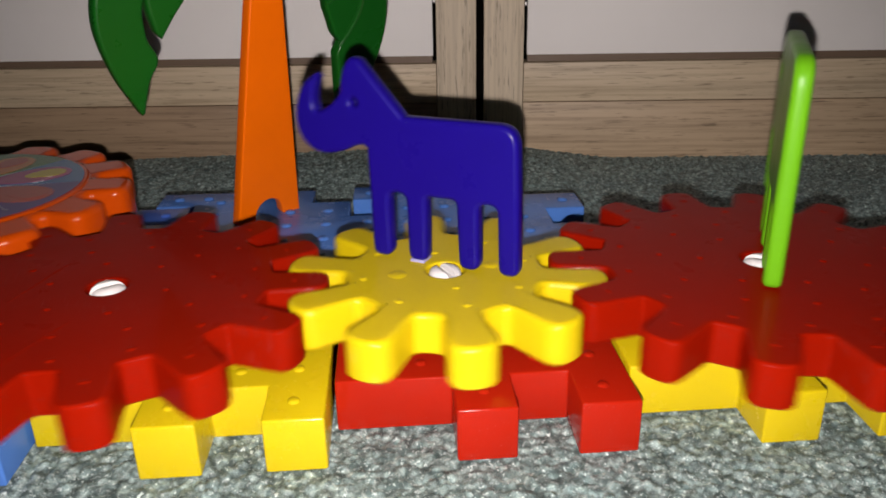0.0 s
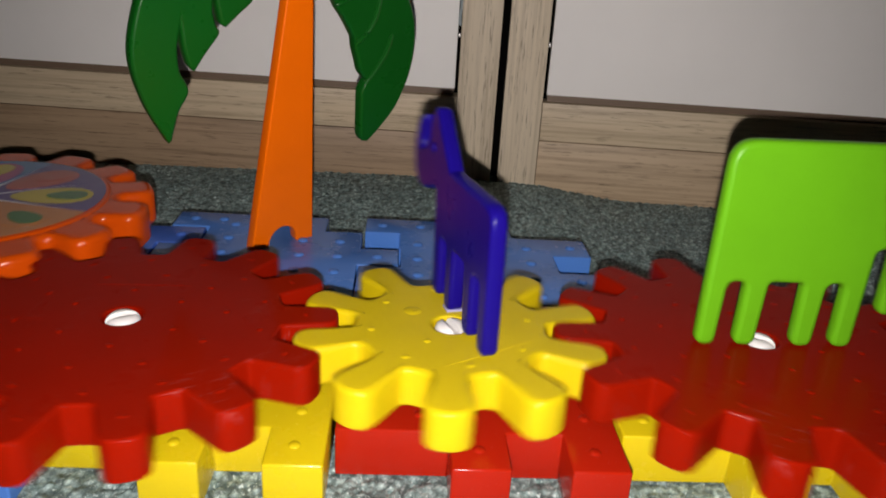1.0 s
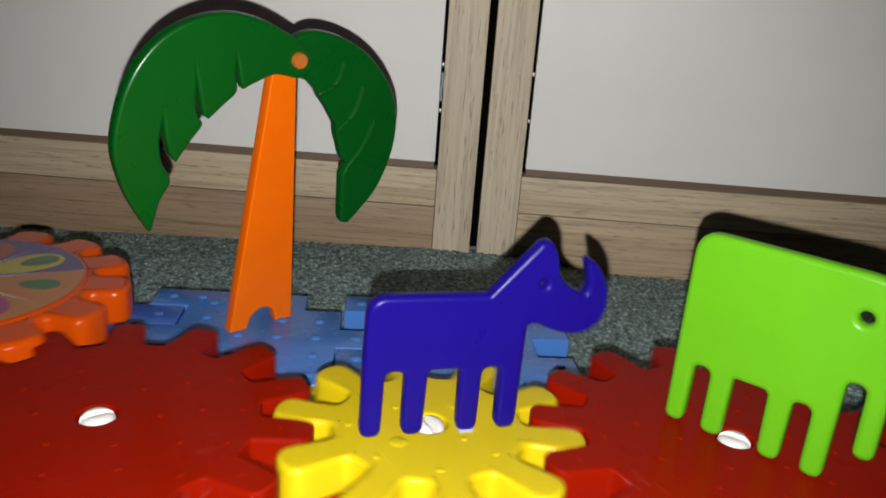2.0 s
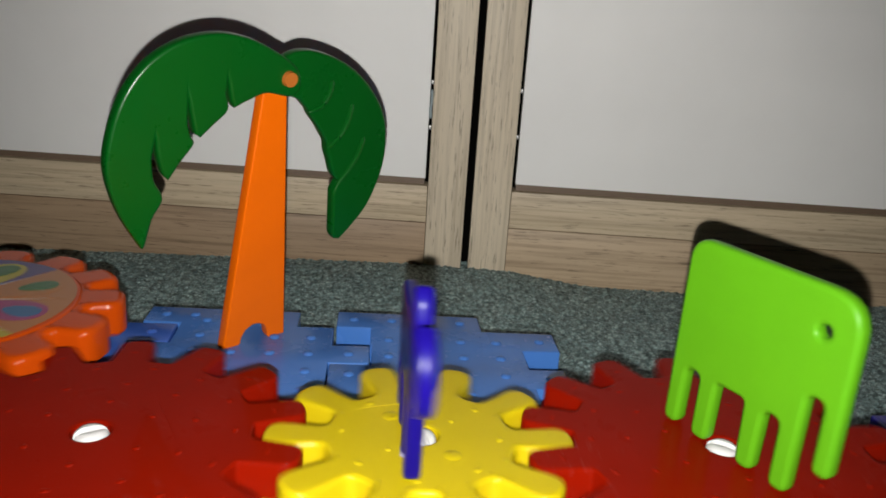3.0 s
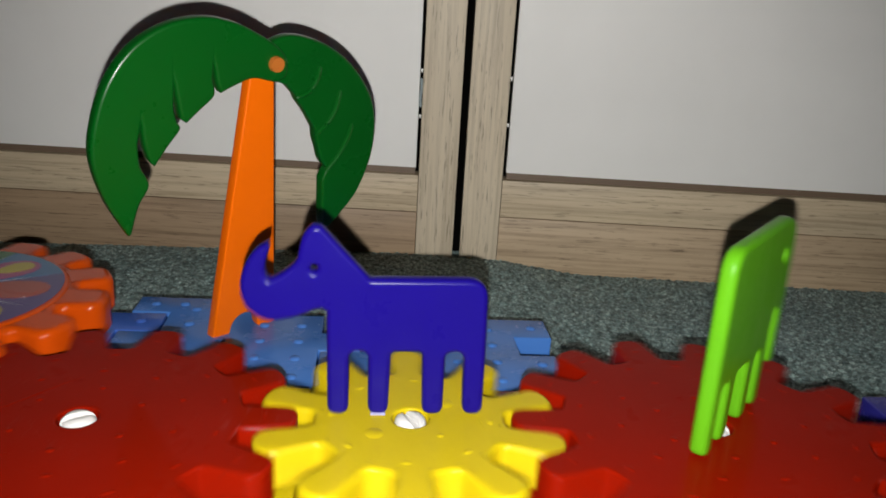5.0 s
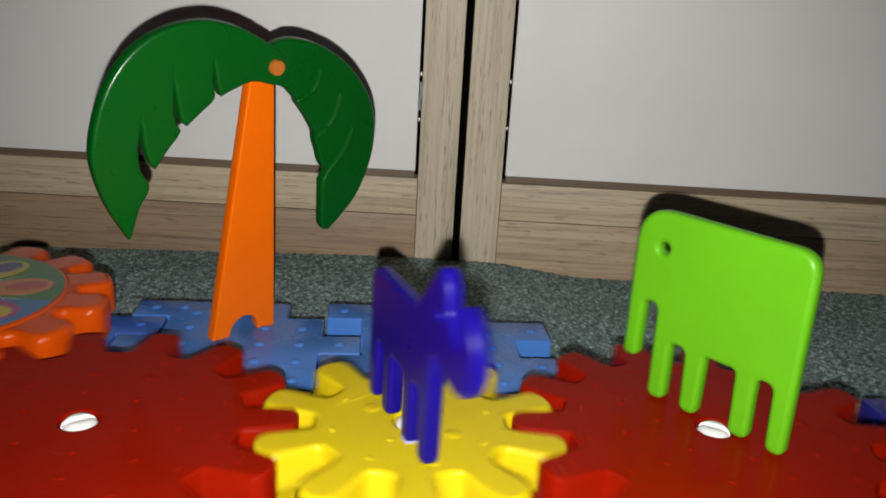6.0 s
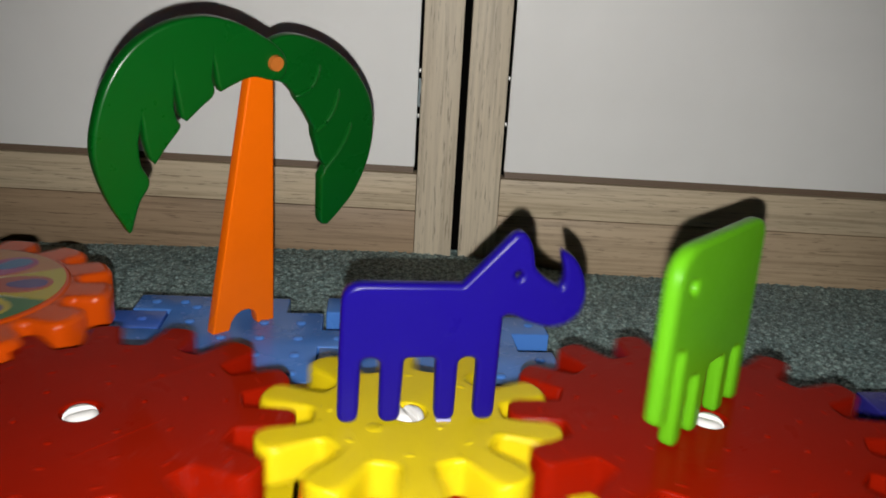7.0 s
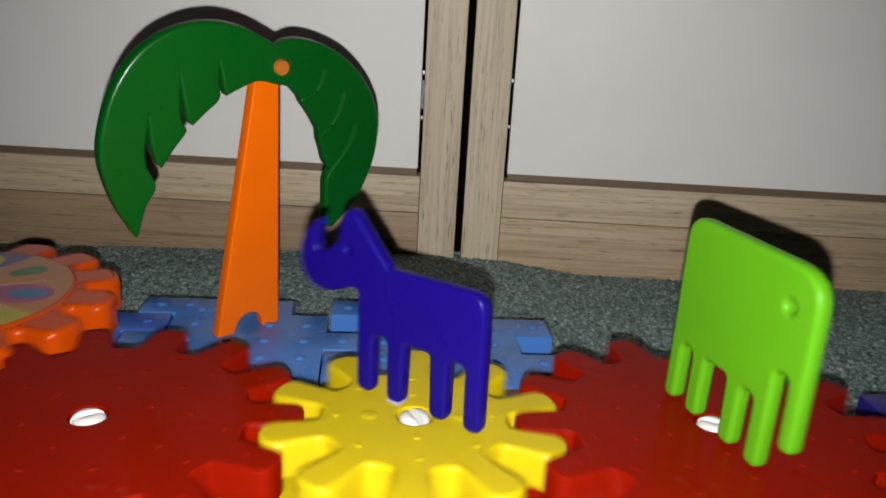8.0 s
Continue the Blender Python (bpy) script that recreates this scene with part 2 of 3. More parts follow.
# ---- floor ----
def carpet():
    """Loop-pile carpet: domed tufts near the toy, a plain sheet farther out."""
    x0, x1, y0, y1, step = -0.74, 0.54, -0.20, 0.46, 0.0012
    nx, ny = int((x1 - x0) / step), int((y1 - y0) / step)
    gx, gy = np.meshgrid(np.linspace(x0, x1, nx), np.linspace(y0, y1, ny))
    rng = np.random.default_rng(5)
    cell = 0.0038
    cx, cy = int((x1 - x0) / cell) + 4, int((y1 - y0) / cell) + 4
    jx, jy, jh = rng.uniform(0.1, 0.9, (cy, cx)), rng.uniform(0.1, 0.9, (cy, cx)), rng.uniform(0.45, 1.0, (cy, cx))
    u, v = (gx - x0) / cell + 1, (gy - y0) / cell + 1
    iu, iv = np.floor(u).astype(int), np.floor(v).astype(int)
    best = np.zeros_like(gx)
    for dv in (-1, 0, 1):
        for du in (-1, 0, 1):
            a, b = np.clip(iv + dv, 0, cy - 1), np.clip(iu + du, 0, cx - 1)
            d2 = (u - (b + jx[a, b])) ** 2 + (v - (a + jy[a, b])) ** 2
            best = np.maximum(best, jh[a, b] * np.sqrt(np.clip(1 - d2 / 0.75, 0, 1)))
    s = np.clip((gy - 0.28) / 0.11, 0, 1)
    rise = np.clip(0.0048 - 0.031 * np.clip(-0.11 - gx, 0, 1), -0.011, 1)
    q = np.clip((gx + 0.03) / 0.13, 0, 1)
    rise = rise - 0.0122 * q * q * (3 - 2 * q)   # the carpet sinks along the wardrobe
    edge = np.clip(np.minimum(np.minimum(gx - x0, x1 - gx), np.minimum(gy - y0, 9)) / 0.01, 0, 1)
    gz = (-0.0028 + best * 0.0033) * edge + rise * s * s * (3 - 2 * s) + rng.normal(0, 0.00035, gx.shape) * edge
    co = np.stack([gx, gy, gz], -1).reshape(-1, 3)
    idx = np.arange(nx * ny).reshape(ny, nx)
    quads = np.stack([idx[:-1, :-1], idx[:-1, 1:], idx[1:, 1:], idx[1:, :-1]], -1).reshape(-1, 4)
    far = np.array([[-2.5, -3.5, 0], [2.5, -3.5, 0], [2.5, y0, 0], [-2.5, y0, 0], [-2.5, y1, 0], [x0, y1, 0], [x0, y0, 0], [x1, y0, 0], [2.5, y1, 0], [x1, y1, 0]], float)
    n0 = len(co)
    extra = np.array([[0, 1, 2, 3], [3, 6, 5, 4], [7, 2, 8, 9]]) + n0
    co, quads = np.vstack([co, far]), np.vstack([quads, extra])
    mesh = bpy.data.meshes.new("floor")
    mesh.vertices.add(len(co))
    mesh.vertices.foreach_set("co", co.ravel())
    mesh.loops.add(len(quads) * 4)
    mesh.loops.foreach_set("vertex_index", quads.ravel())
    mesh.polygons.add(len(quads))
    mesh.polygons.foreach_set("loop_start", np.arange(len(quads)) * 4)
    mesh.update(calc_edges=True)
    mesh.validate()
    mesh.shade_smooth()
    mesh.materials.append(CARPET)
    return tagged(new("floor", mesh), "grey-green loop-pile carpet, glints and dark creases painted into its tufts", "carpet", kind="structure")


carpet()


# ---- wardrobe with two framed doors ----
def wardrobe_door(x0, x1, low_foil, label):
    door = thing("wardrobe_door", label, "wardrobe door", pose(0, WALL_Y, 0), "wardrobe doors", "structure")
    top, s, t = 1.10, 0.039, 0.022
    for a in (x0, x1 - s):
        part("stile", box(bmesh.new(), a, a + s, 0, t, -0.018, top, 0.0012), OAK_STILE, door)
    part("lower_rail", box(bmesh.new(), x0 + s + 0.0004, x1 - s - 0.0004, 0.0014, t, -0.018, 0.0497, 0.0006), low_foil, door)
    part("upper_rail", box(bmesh.new(), x0 + s + 0.0004, x1 - s - 0.0004, 0.0005, t, 0.0508, 0.0893, 0.0008), OAK_RAIL, door)
    part("panel", box(bmesh.new(), x0 + s + 0.0034, x1 - s - 0.0034, 0.003, 0.012, 0.0967, top, 0.0008), PANEL, door, "white lacquered panel")
    part("panel_bead", box(bmesh.new(), x0 + s + 0.0045, x1 - s - 0.0045, 0.007, t, 0.0897, 0.0963), BROWN_LIP, door, "brown bead under the panel, darkened for the shadow edge there")
    # Black backing put in for the shade of the grooves.
    part("groove_shade_board", box(bmesh.new(), x0 + s, x1 - s, 0.0165, t - 0.001, 0.0967, top), GAP_SHADE, door)
    return door


left_door = wardrobe_door(-1.00, -0.0523, OAK_LOW_LEFT, "framed wardrobe door in pale oak with white panel")
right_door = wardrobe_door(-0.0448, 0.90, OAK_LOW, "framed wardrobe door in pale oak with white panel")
# Black sheet put in for the shade inside the door gap.
tagged(to_object("wall_behind_doors", box(bmesh.new(), -2.5, 2.5, WALL_Y + 0.03, WALL_Y + 0.09, -0.01, 2.4), GAP_SHADE), "near-black board standing in for the shade behind the door gap", "wall", kind="structure")


def clip_glint(x, z):
    bm = bmesh.new()
    box(bm, x - 0.0012, x + 0.0012, WALL_Y + 0.004, WALL_Y + 0.0078, z - 0.002, z + 0.002, 0.0006)
    return tagged(to_object("panel_clip", bm, CHROME), "small bright metal clip in the panel groove", "clip", "panel clips")


for x, z in ((-0.0931, 0.194), (-0.0931, 0.149), (-0.0040, 0.191), (-0.0040, 0.145)):
    clip_glint(x, z)

# a dried smear of filler along the groove of the door
SMEAR = painted("pale_filler", (0.30, 0.36, 0.38), 0.6, 0.2)
bm = bmesh.new()
tube(bm, flow([(-0.0928, WALL_Y + 0.0042, 0.158), (-0.0935, WALL_Y + 0.0036, 0.168), (-0.0926, WALL_Y + 0.0040, 0.176), (-0.0932, WALL_Y + 0.0038, 0.187)], 5), 0.0014)
part("filler_smear", bm, SMEAR, left_door, "pale dried filler in the groove").location = (0, -WALL_Y, 0)

# unseen plain walls and ceiling, added to close the room and limit bounced light
for name, dims in (("wall_left", (-2.56, -2.5, -3.5, 0.54, -0.01, 2.4)), ("wall_right", (2.5, 2.56, -3.5, 0.54, -0.01, 2.4)), ("wall_back", (-2.56, 2.56, -3.56, -3.5, -0.01, 2.4))):
    tagged(to_object(name, box(bmesh.new(), *dims), ROOM_SHELL), "unseen dark wall added to close the room", "wall", kind="structure")
tagged(to_object("ceiling", box(bmesh.new(), -2.56, 2.56, -3.56, 0.54, 2.4, 2.46), ROOM_SHELL), "unseen dark ceiling added to close the room", "ceiling", kind="structure")


# ---- base tiles ----
def base_tile(name, label, corners, material, studs, top=TILE_TOP, origin=BASE_AT, stud=0.0031):
    """An interlocking toy tile, its outline in cells of the base grid."""
    tile = thing(name, label, "toy tile", pose(origin[0], origin[1], 0, 0, 0, TURN), "base tiles")
    bm = bmesh.new()
    low = [bm.verts.new((x * UNIT, y * UNIT, 0.0)) for x, y in corners]
    face = bm.faces.new(low)
    r = bmesh.ops.extrude_face_region(bm, geom=[face])
    up = [v for v in r["geom"] if isinstance(v, bmesh.types.BMVert)]
    bmesh.ops.translate(bm, verts=up, vec=(0, 0, top))
    bmesh.ops.bevel(bm, geom=[e for e in bm.edges], offset=0.0012, segments=3, profile=0.5, affect="EDGES")
    part("body", bm, material, tile)
    bm = bmesh.new()
    dome(bm, 0, 0, 0, stud, stud * 0.42)
    one = part("stud", bm, material, tile)
    for i, (x, y) in enumerate(studs):
        ob = one if i == 0 else new("stud", one.data)
        ob.parent = tile
        ob.location = (x * UNIT, y * UNIT, top - 0.0001)
    return tile


def front_tile(label, x0, material):
    k = -1.04
    c = [(0, 0), (2, 0), (2, k), (3, k), (3, 0), (4.02, 0), (4.02, k), (5.02, k), (5.02, 5.1), (0, 5.1)]
    st = [(x0 + i + .5, j + .5) for i in range(5) for j in range(5)] + [(x0 + 2.5, -.5), (x0 + 4.5, -.5)]
    return base_tile("base_tile", label, [(x0 + 0.012 + x, y) for x, y in c], material, st)


front_tile("red interlocking plastic base tile lying on the carpet", 0.0, RED_TILE)
front_tile("yellow interlocking plastic base tile beside the red tile", -5.12, YELLOW_TILE)
front_tile("yellow interlocking plastic base tile beside the red tile", 5.10, YELLOW_TILE)
base_tile("base_tile", "blue interlocking plastic base tile with one front lug", [(-9.2, 0), (-6.2, 0), (-6.2, -1.0), (-5.17, -1.0), (-5.17, 5.1), (-9.2, 5.1)], BLUE, [(-5.7, -.5), (-5.7, .5), (-6.7, .5)])
# back row
base_tile("base_tile", "blue studded plastic base tile under the palm tree",
          [(-4.27, 5.15), (-.06, 5.15), (-.06, 7.12), (1.0, 7.12), (1.0, 8.18), (-.03, 8.18), (-.03, 9.34), (-1.06, 9.34), (-1.06, 10.38), (-5.32, 10.48), (-5.32, 9.38), (-4.27, 9.38), (-4.27, 8.08), (-5.32, 8.08), (-5.32, 6.9), (-4.27, 6.9)],
          BLUE, [(x - .6, y + .6) for x in range(-3, 1) for y in range(5, 10) if (x, y) not in ((0, 9),)] + [(.45, 7.65), (-1.8, 9.9), (-2.9, 9.95), (-4.0, 9.95), (-4.8, 9.95)], stud=0.0041)
base_tile("base_tile", "blue studded plastic base tile with side lugs",
          [(-.02, 5.15), (5.18, 5.15), (5.18, 5.95), (6.10, 5.95), (6.10, 7.03), (5.18, 7.03), (5.18, 8.12), (6.22, 8.10), (6.22, 9.33), (4.18, 9.36), (4.17, 10.40), (.03, 10.52), (.03, 9.40), (1.02, 9.40), (1.02, 8.24), (1.06, 8.24), (1.06, 7.06), (-.02, 7.06)],
          BLUE, [(x + .5, y + .6) for x in range(1, 5) for y in range(5, 9)] + [(.5, 6.5), (.5, 9.95), (1.6, 9.95), (2.6, 9.95), (3.6, 9.9), (5.75, 8.75), (5.65, 6.5)], stud=0.0041)
base_tile("base_tile", "deep blue plastic base tile with a lug in its neighbour",
          [(-9.2, 5.15), (-5.4, 5.15), (-5.4, 8.14), (-4.34, 8.14), (-4.34, 9.32), (-9.2, 9.32)], DEEP_BLUE, [(-4.9, 8.75), (-6.0, 7.7), (-6.0, 8.7)], TILE_TOP - 0.0004, stud=0.0041)
base_tile("base_tile", "indigo plastic base tile beyond the red gear", [(13.38, 4.0), (17.0, 4.0), (17.0, 5.06), (13.38, 5.06)], INDIGO, [(14.2, 4.5), (15.2, 4.5)])


# ---- gears ----
def gear_outline(teeth, root, tip, base, half, corner, foot):
    """Teeth with flat valleys: base, the half angle of a tooth's foot in degrees; half, the half width of its tip; corner and foot, the radii there; the first tooth points along +x."""
    one = [(root * math.cos(radians(-base)), root * math.sin(radians(-base)), foot), (tip * 0.992, -half, corner), (tip * 0.992, half, corner), (root * math.cos(radians(base)), root * math.sin(radians(base)), foot)]
    corners = []
    for k in range(teeth):
        c, q = math.cos(2 * math.pi * k / teeth), math.sin(2 * math.pi * k / teeth)
        corners += [(x * c - y * q, x * q + y * c, r) for x, y, r in one]
    return rounded(corners, 5)


def gear_body(pts, root, bev, hole, low, top, dimple=0.006, crown=0.0):
    """A toothed wheel with rolled top edge and a sunk seat for the axle cap; crown, by how much its round middle stands over the teeth."""
    bm = bmesh.new()
    n = len(pts)
    ang = [math.atan2(p.y, p.x) for p in pts]
    for i in range(1, n):
        while ang[i] < ang[i - 1] - 1:
            ang[i] += 2 * math.pi
        ang[i] = max(ang[i], ang[i - 1] + 1e-4)
    rim = top - crown
    nor = []
    for i in range(n):
        d = pts[(i + 1) % n] - pts[i - 1]
        nor.append(Vector((d.y, -d.x)).normalized())
    rings = []

    def ring(inset, z):
        rings.append([bm.verts.new((p.x - q.x * inset, p.y - q.y * inset, z)) for p, q in zip(pts, nor)])

    def flat(r, z):
        rings.append([bm.verts.new((r * math.cos(a), r * math.sin(a), z)) for a in ang])

    flat(root * 0.5, low)
    flat(root * 0.9, low)
    ring(bev * 0.5, low)
    ring(0.0, low + bev * 0.5)
    ring(0.0, rim - bev)
    for k in (22.5, 45, 67.5, 90):
        ring(bev * (1 - math.cos(radians(k))), rim - bev * (1 - math.sin(radians(k))))
    ring(bev + 0.0005, rim)
    if crown:
        flat(root * 0.945, rim + crown * 0.1)
        flat(root * 0.940, rim + crown * 0.55)
        flat(root * 0.930, rim + crown * 0.92)
    flat(root * 0.91, top)
    flat(hole + 0.0024, top)
    flat(hole + 0.0014, top)
    flat(hole + 0.0004, top - 0.0004)
    flat(hole, top - 0.0014)
    flat(hole, top - dimple)
    flat(hole * 0.3, top - dimple)
    for a, b in zip(rings, rings[1:]):
        for i in range(n):
            bm.faces.new((a[i], a[(i + 1) % n], b[(i + 1) % n], b[i]))
    bm.faces.new(rings[0]), bm.faces.new(rings[-1])
    return bm


def gear(name, label, teeth, root, tip, base, half, corner, foot, material, bosses, at, bev=0.0018, low=GEAR_LOW, top=GEAR_TOP, crown=0.0):
    g = thing(name, label, "toy gear", pose(*at, 0), "gears")
    part("wheel", gear_body(gear_outline(teeth, root, tip, base, half, corner, foot), root, bev, 0.0096, low, top, crown=crown), material, g)
    if bosses:
        for r, count, off, size in bosses:
            bm = bmesh.new()
            dome(bm, 0, 0, 0, size, 0.0008)
            one = part("boss", bm, material, g)
            for i in range(count):
                a = 2 * math.pi * (i + off) / count
                ob = one if i == 0 else new("boss", one.data)
                ob.parent = g
                ob.location = (r * math.cos(a), r * math.sin(a), GEAR_TOP - 0.0001)
    return g


RED_BOSSES = [(0.030, 6, 0.1, 0.0020), (0.050, 10, 0.4, 0.0020), (0.070, 14, 0.5, 0.0020), (0.090, 14, 0.0, 0.0018)]
gear_left = gear("red_gear", "large glossy red plastic gear with dusty scratched top", 14, 0.0790, 0.1075, 8.3, 0.0094, 0.0078, 0.0030, RED, RED_BOSSES, AXLE_L)
gear_right = gear("red_gear", "large glossy red plastic gear carrying the lime elephant", 14, 0.0790, 0.1075, 8.3, 0.0094, 0.0078, 0.0030, RED, RED_BOSSES, AXLE_R)
gear_mid = gear("yellow_gear", "yellow plastic gear with small bosses carrying the rhino", 10, 0.0497, 0.0812, 9.8, 0.0125, 0.0112, 0.0065, YELLOW, [(0.041, 8, 0.5, 0.0023), (0.022, 4, 0.25, 0.0020), (0.024, 2, 0.12, 0.0052)], AXLE_M, 0.0030)
gear_orange = gear("orange_gear", "orange plastic gear with a round flower sticker on top", 14, 0.0880, 0.1115, 9.6, 0.0145, 0.0110, 0.0060, ORANGE, [], AXLE_O, 0.0045, ORANGE_LOW, ORANGE_TOP, 0.0014)


def mould_line(parent, a, b, r, material, label="fine raised line"):
    """A fine raised line across a gear's top."""
    bm = bmesh.new()
    tube(bm, flow([(*a, GEAR_TOP), ((a[0] + b[0]) / 2, (a[1] + b[1]) / 2 + 0.0002, GEAR_TOP + 0.0001), (*b, GEAR_TOP)], 4), r, 6)
    return part("mould_line", bm, material, parent, label)


def sticker(parent):
    """The printed flower disc on the orange gear: wedges, petals and their eyes, each a flat piece."""
    bm = bmesh.new()
    bmesh.ops.create_cone(bm, cap_ends=True, segments=72, radius1=0.0785, radius2=0.0785, depth=0.00012, matrix=Matrix.Translation((0, 0, ORANGE_TOP + 0.0001)))
    disc = part("sticker", bm, CAP_WHITE, parent, "round printed flower sticker", 0)

    def flat_piece(name, pts, z, mat, label=""):
        bm = bmesh.new()
        vs = [bm.verts.new((x, y, z)) for x, y in pts]
        f = bm.faces.new(vs)
        r = bmesh.ops.extrude_face_region(bm, geom=[f])
        bmesh.ops.translate(bm, verts=[v for v in r["geom"] if isinstance(v, bmesh.types.BMVert)], vec=(0, 0, 0.00018))
        return part(name, bm, mat, disc, label, 0)

    def ink(name, c):
        return painted(name, c, 0.22, 0.02)

    green, blue, yellow, red = ink("green_ink", (0.035, 0.13, 0.035)), ink("blue_ink", (0.04, 0.13, 0.28)), ink("yellow_ink", (0.42, 0.33, 0.035)), ink("red_ink", (0.34, 0.06, 0.04))
    orange, magenta, purple = ink("orange_ink", (0.42, 0.16, 0.05)), ink("magenta_ink", (0.30, 0.05, 0.15)), ink("purple_ink", (0.08, 0.05, 0.17))
    z, n = ORANGE_TOP + 0.0003, 8
    back = [purple, blue, green, green, yellow, orange, orange, purple]
    petal = [red, magenta, orange, yellow, red, magenta, orange, yellow]
    eye = [red, yellow, red, purple, purple, blue, green, green]
    for i in range(n):
        a0, a1 = 2 * math.pi * i / n + STICKER_TURN, 2 * math.pi * (i + 1) / n + STICKER_TURN
        flat_piece("sticker_wedge", [(0.004 * math.cos((a0 + a1) / 2), 0.004 * math.sin((a0 + a1) / 2))] + [(0.0798 * math.cos(a0 + (a1 - a0) * k / 12), 0.0798 * math.sin(a0 + (a1 - a0) * k / 12)) for k in range(13)], z, back[i])
        m = (a0 + a1) / 2
        for nm, r, lx, ly, mat, dz in (("petal", 0.0475, 0.0255, 0.0188, petal[i], 0.00025), ("petal_eye", 0.0568, 0.0128, 0.0103, eye[i], 0.0005)):
            pts = []
            for k in range(28):
                t = 2 * math.pi * k / 28
                u, v = r + lx * math.cos(t), ly * math.sin(t) * (0.80 + 0.20 * math.cos(t))
                pts.append((u * math.cos(m) - v * math.sin(m), u * math.sin(m) + v * math.cos(m)))
            flat_piece(nm, pts, z + dz + i * 0.00002, mat)


sticker(gear_orange)


mould_line(gear_left, (0.0401, 0.0190), (-0.0057, 0.0436), 0.00020, RED, "long raised scratch")
mould_line(gear_left, (-0.0332, 0.0118), (-0.0705, 0.0369), 0.00016, RED, "raised scratch")
mould_line(gear_mid, (-0.0325, 0.0265), (-0.0346, -0.0265), 0.00017, YELLOW)


def axle_cap(at, turn, top=GEAR_TOP):
    """White cap of the axle with a slot across it; it stays still while the gear turns."""
    cap = thing("axle_cap", "white plastic axle cap with a screw slot", "cap", pose(*at, 0, 0, 0, turn), "axle caps")
    bm = bmesh.new()
    for side in (-1, 1):
        pts = [(0.0084 * math.cos(radians(a)), side * (0.0007 + 0.0074 * math.sin(radians(a)))) for a in range(4, 177, 12)]
        rings = []
        for k, z in ((1.0, top - 0.0050), (1.0, top - 0.0024), (0.90, top - 0.0008), (0.64, top + 0.0006), (0.30, top + 0.0011)):
            c = Vector((0, side * 0.0036))
            rings.append([bm.verts.new((c.x + (x - c.x) * k, c.y + (y - c.y) * k, z)) for x, y in pts])
        for a, b in zip(rings, rings[1:]):
            for i in range(len(pts)):
                j = (i + 1) % len(pts)
                bm.faces.new((a[i], a[j], b[j], b[i]))
        bm.faces.new(rings[-1])
    part("cap", bm, CAP_WHITE, cap)
    bm = bmesh.new()
    bmesh.ops.create_cone(bm, cap_ends=True, segments=24, radius1=0.0076, radius2=0.0076, depth=0.004, matrix=Matrix.Translation((0, 0, top - 0.0040)))
    part("slot_floor", bm, CAP_WHITE, cap)
    bm = bmesh.new()
    bmesh.ops.create_cone(bm, cap_ends=True, segments=24, radius1=0.0110, radius2=0.0060, depth=top - 0.0075 - TILE_TOP, matrix=Matrix.Translation((0, 0, (top - 0.0075 + TILE_TOP) / 2)))
    part("axle_post", bm, CAP_WHITE, cap)
    return cap


for spot, turn in ((AXLE_L, 35), (AXLE_M, 118), (AXLE_R, -28)):
    axle_cap(spot, turn)
axle_cap(AXLE_O, 10, ORANGE_TOP)


# ---- animals ----
def elephant():
    el = thing("elephant_figure", "lime green flat plastic elephant standing on the red gear", "toy elephant", pose(*AXLE_R, 0))
    b, g = 64.3, 99.4
    rim = rounded([(-37, b, 5), (-27, b, 5), (-25.8, g, 4.6), (-16.8, g, 4.6), (-17.2, b, 5), (-6.2, b, 5), (-5, g, 3), (12.4, g, 3), (13, b, 5), (23.6, b, 5), (24.8, g, 4.6), (33.8, g, 4.6),
                   (33.8, b, 5), (44.5, b, 5), (45.4, 118.4, 4.4), (54, 118.4, 4.4), (54.2, 83, 5), (63.8, 83, 5), (64, 171, 20), (-36.5, 170.6, 13)])
    slab("body", [rim, circle(46.3, 150.2, 3.2)], 0.0085, 0.0027, LIME, el, pose(0, -0.004, 0))
    return el


def rhino():
    rh = thing("rhino_figure", "blue-violet flat plastic rhinoceros standing on the yellow gear", "toy rhino", pose(*AXLE_M, 0))
    b, g = 64.3, 99.6
    rim = rounded([(-37, 101, 0), (-37.6, b, 5), (-27, b, 5), (-26.2, g, 4.8), (-16.4, g, 4.8), (-16.8, b, 5), (-6, b, 5), (-4.8, g, 3), (11.2, g, 3), (11.6, b, 5), (22, b, 5), (22.6, g, 4.8), (32.2, g, 4.8),
                   (31.8, b, 5), (42.6, b, 5), (43.6, 121, 0)]) + flow([(45.6, 122.2), (49.5, 121.6), (56, 118.6), (63, 116.4), (70, 115.6), (77, 117.6), (82.6, 123), (85, 131), (84.2, 139.5), (81.2, 147), (77, 152.6), (71.6, 156)], 5) + \
        flow([(70.8, 153), (72.6, 147), (73.2, 141.5), (71.6, 137.6), (68.4, 138.4), (63, 142), (58.2, 147.2), (57, 153), (55, 160), (51, 164.8), (46.6, 164.6)], 5) + rounded([(45.4, 163.6, 0), (22.6, 138.4, 2), (-36, 139.2, 11), (-36.8, 112, 0)])
    slab("body", [rim, circle(49.8, 143.4, 1.7)], 0.0085, 0.0024, VIOLET, rh, pose(0, -0.0068, 0))
    part("pale_foot", box(bmesh.new(), 0.0128, 0.0206, -0.0113, -0.0023, 0.0640, 0.0656, 0.0005), PALE_LILAC, rh, "pale sole of one leg")
    return rh


elephant_fig = elephant()
rhino_fig = rhino()


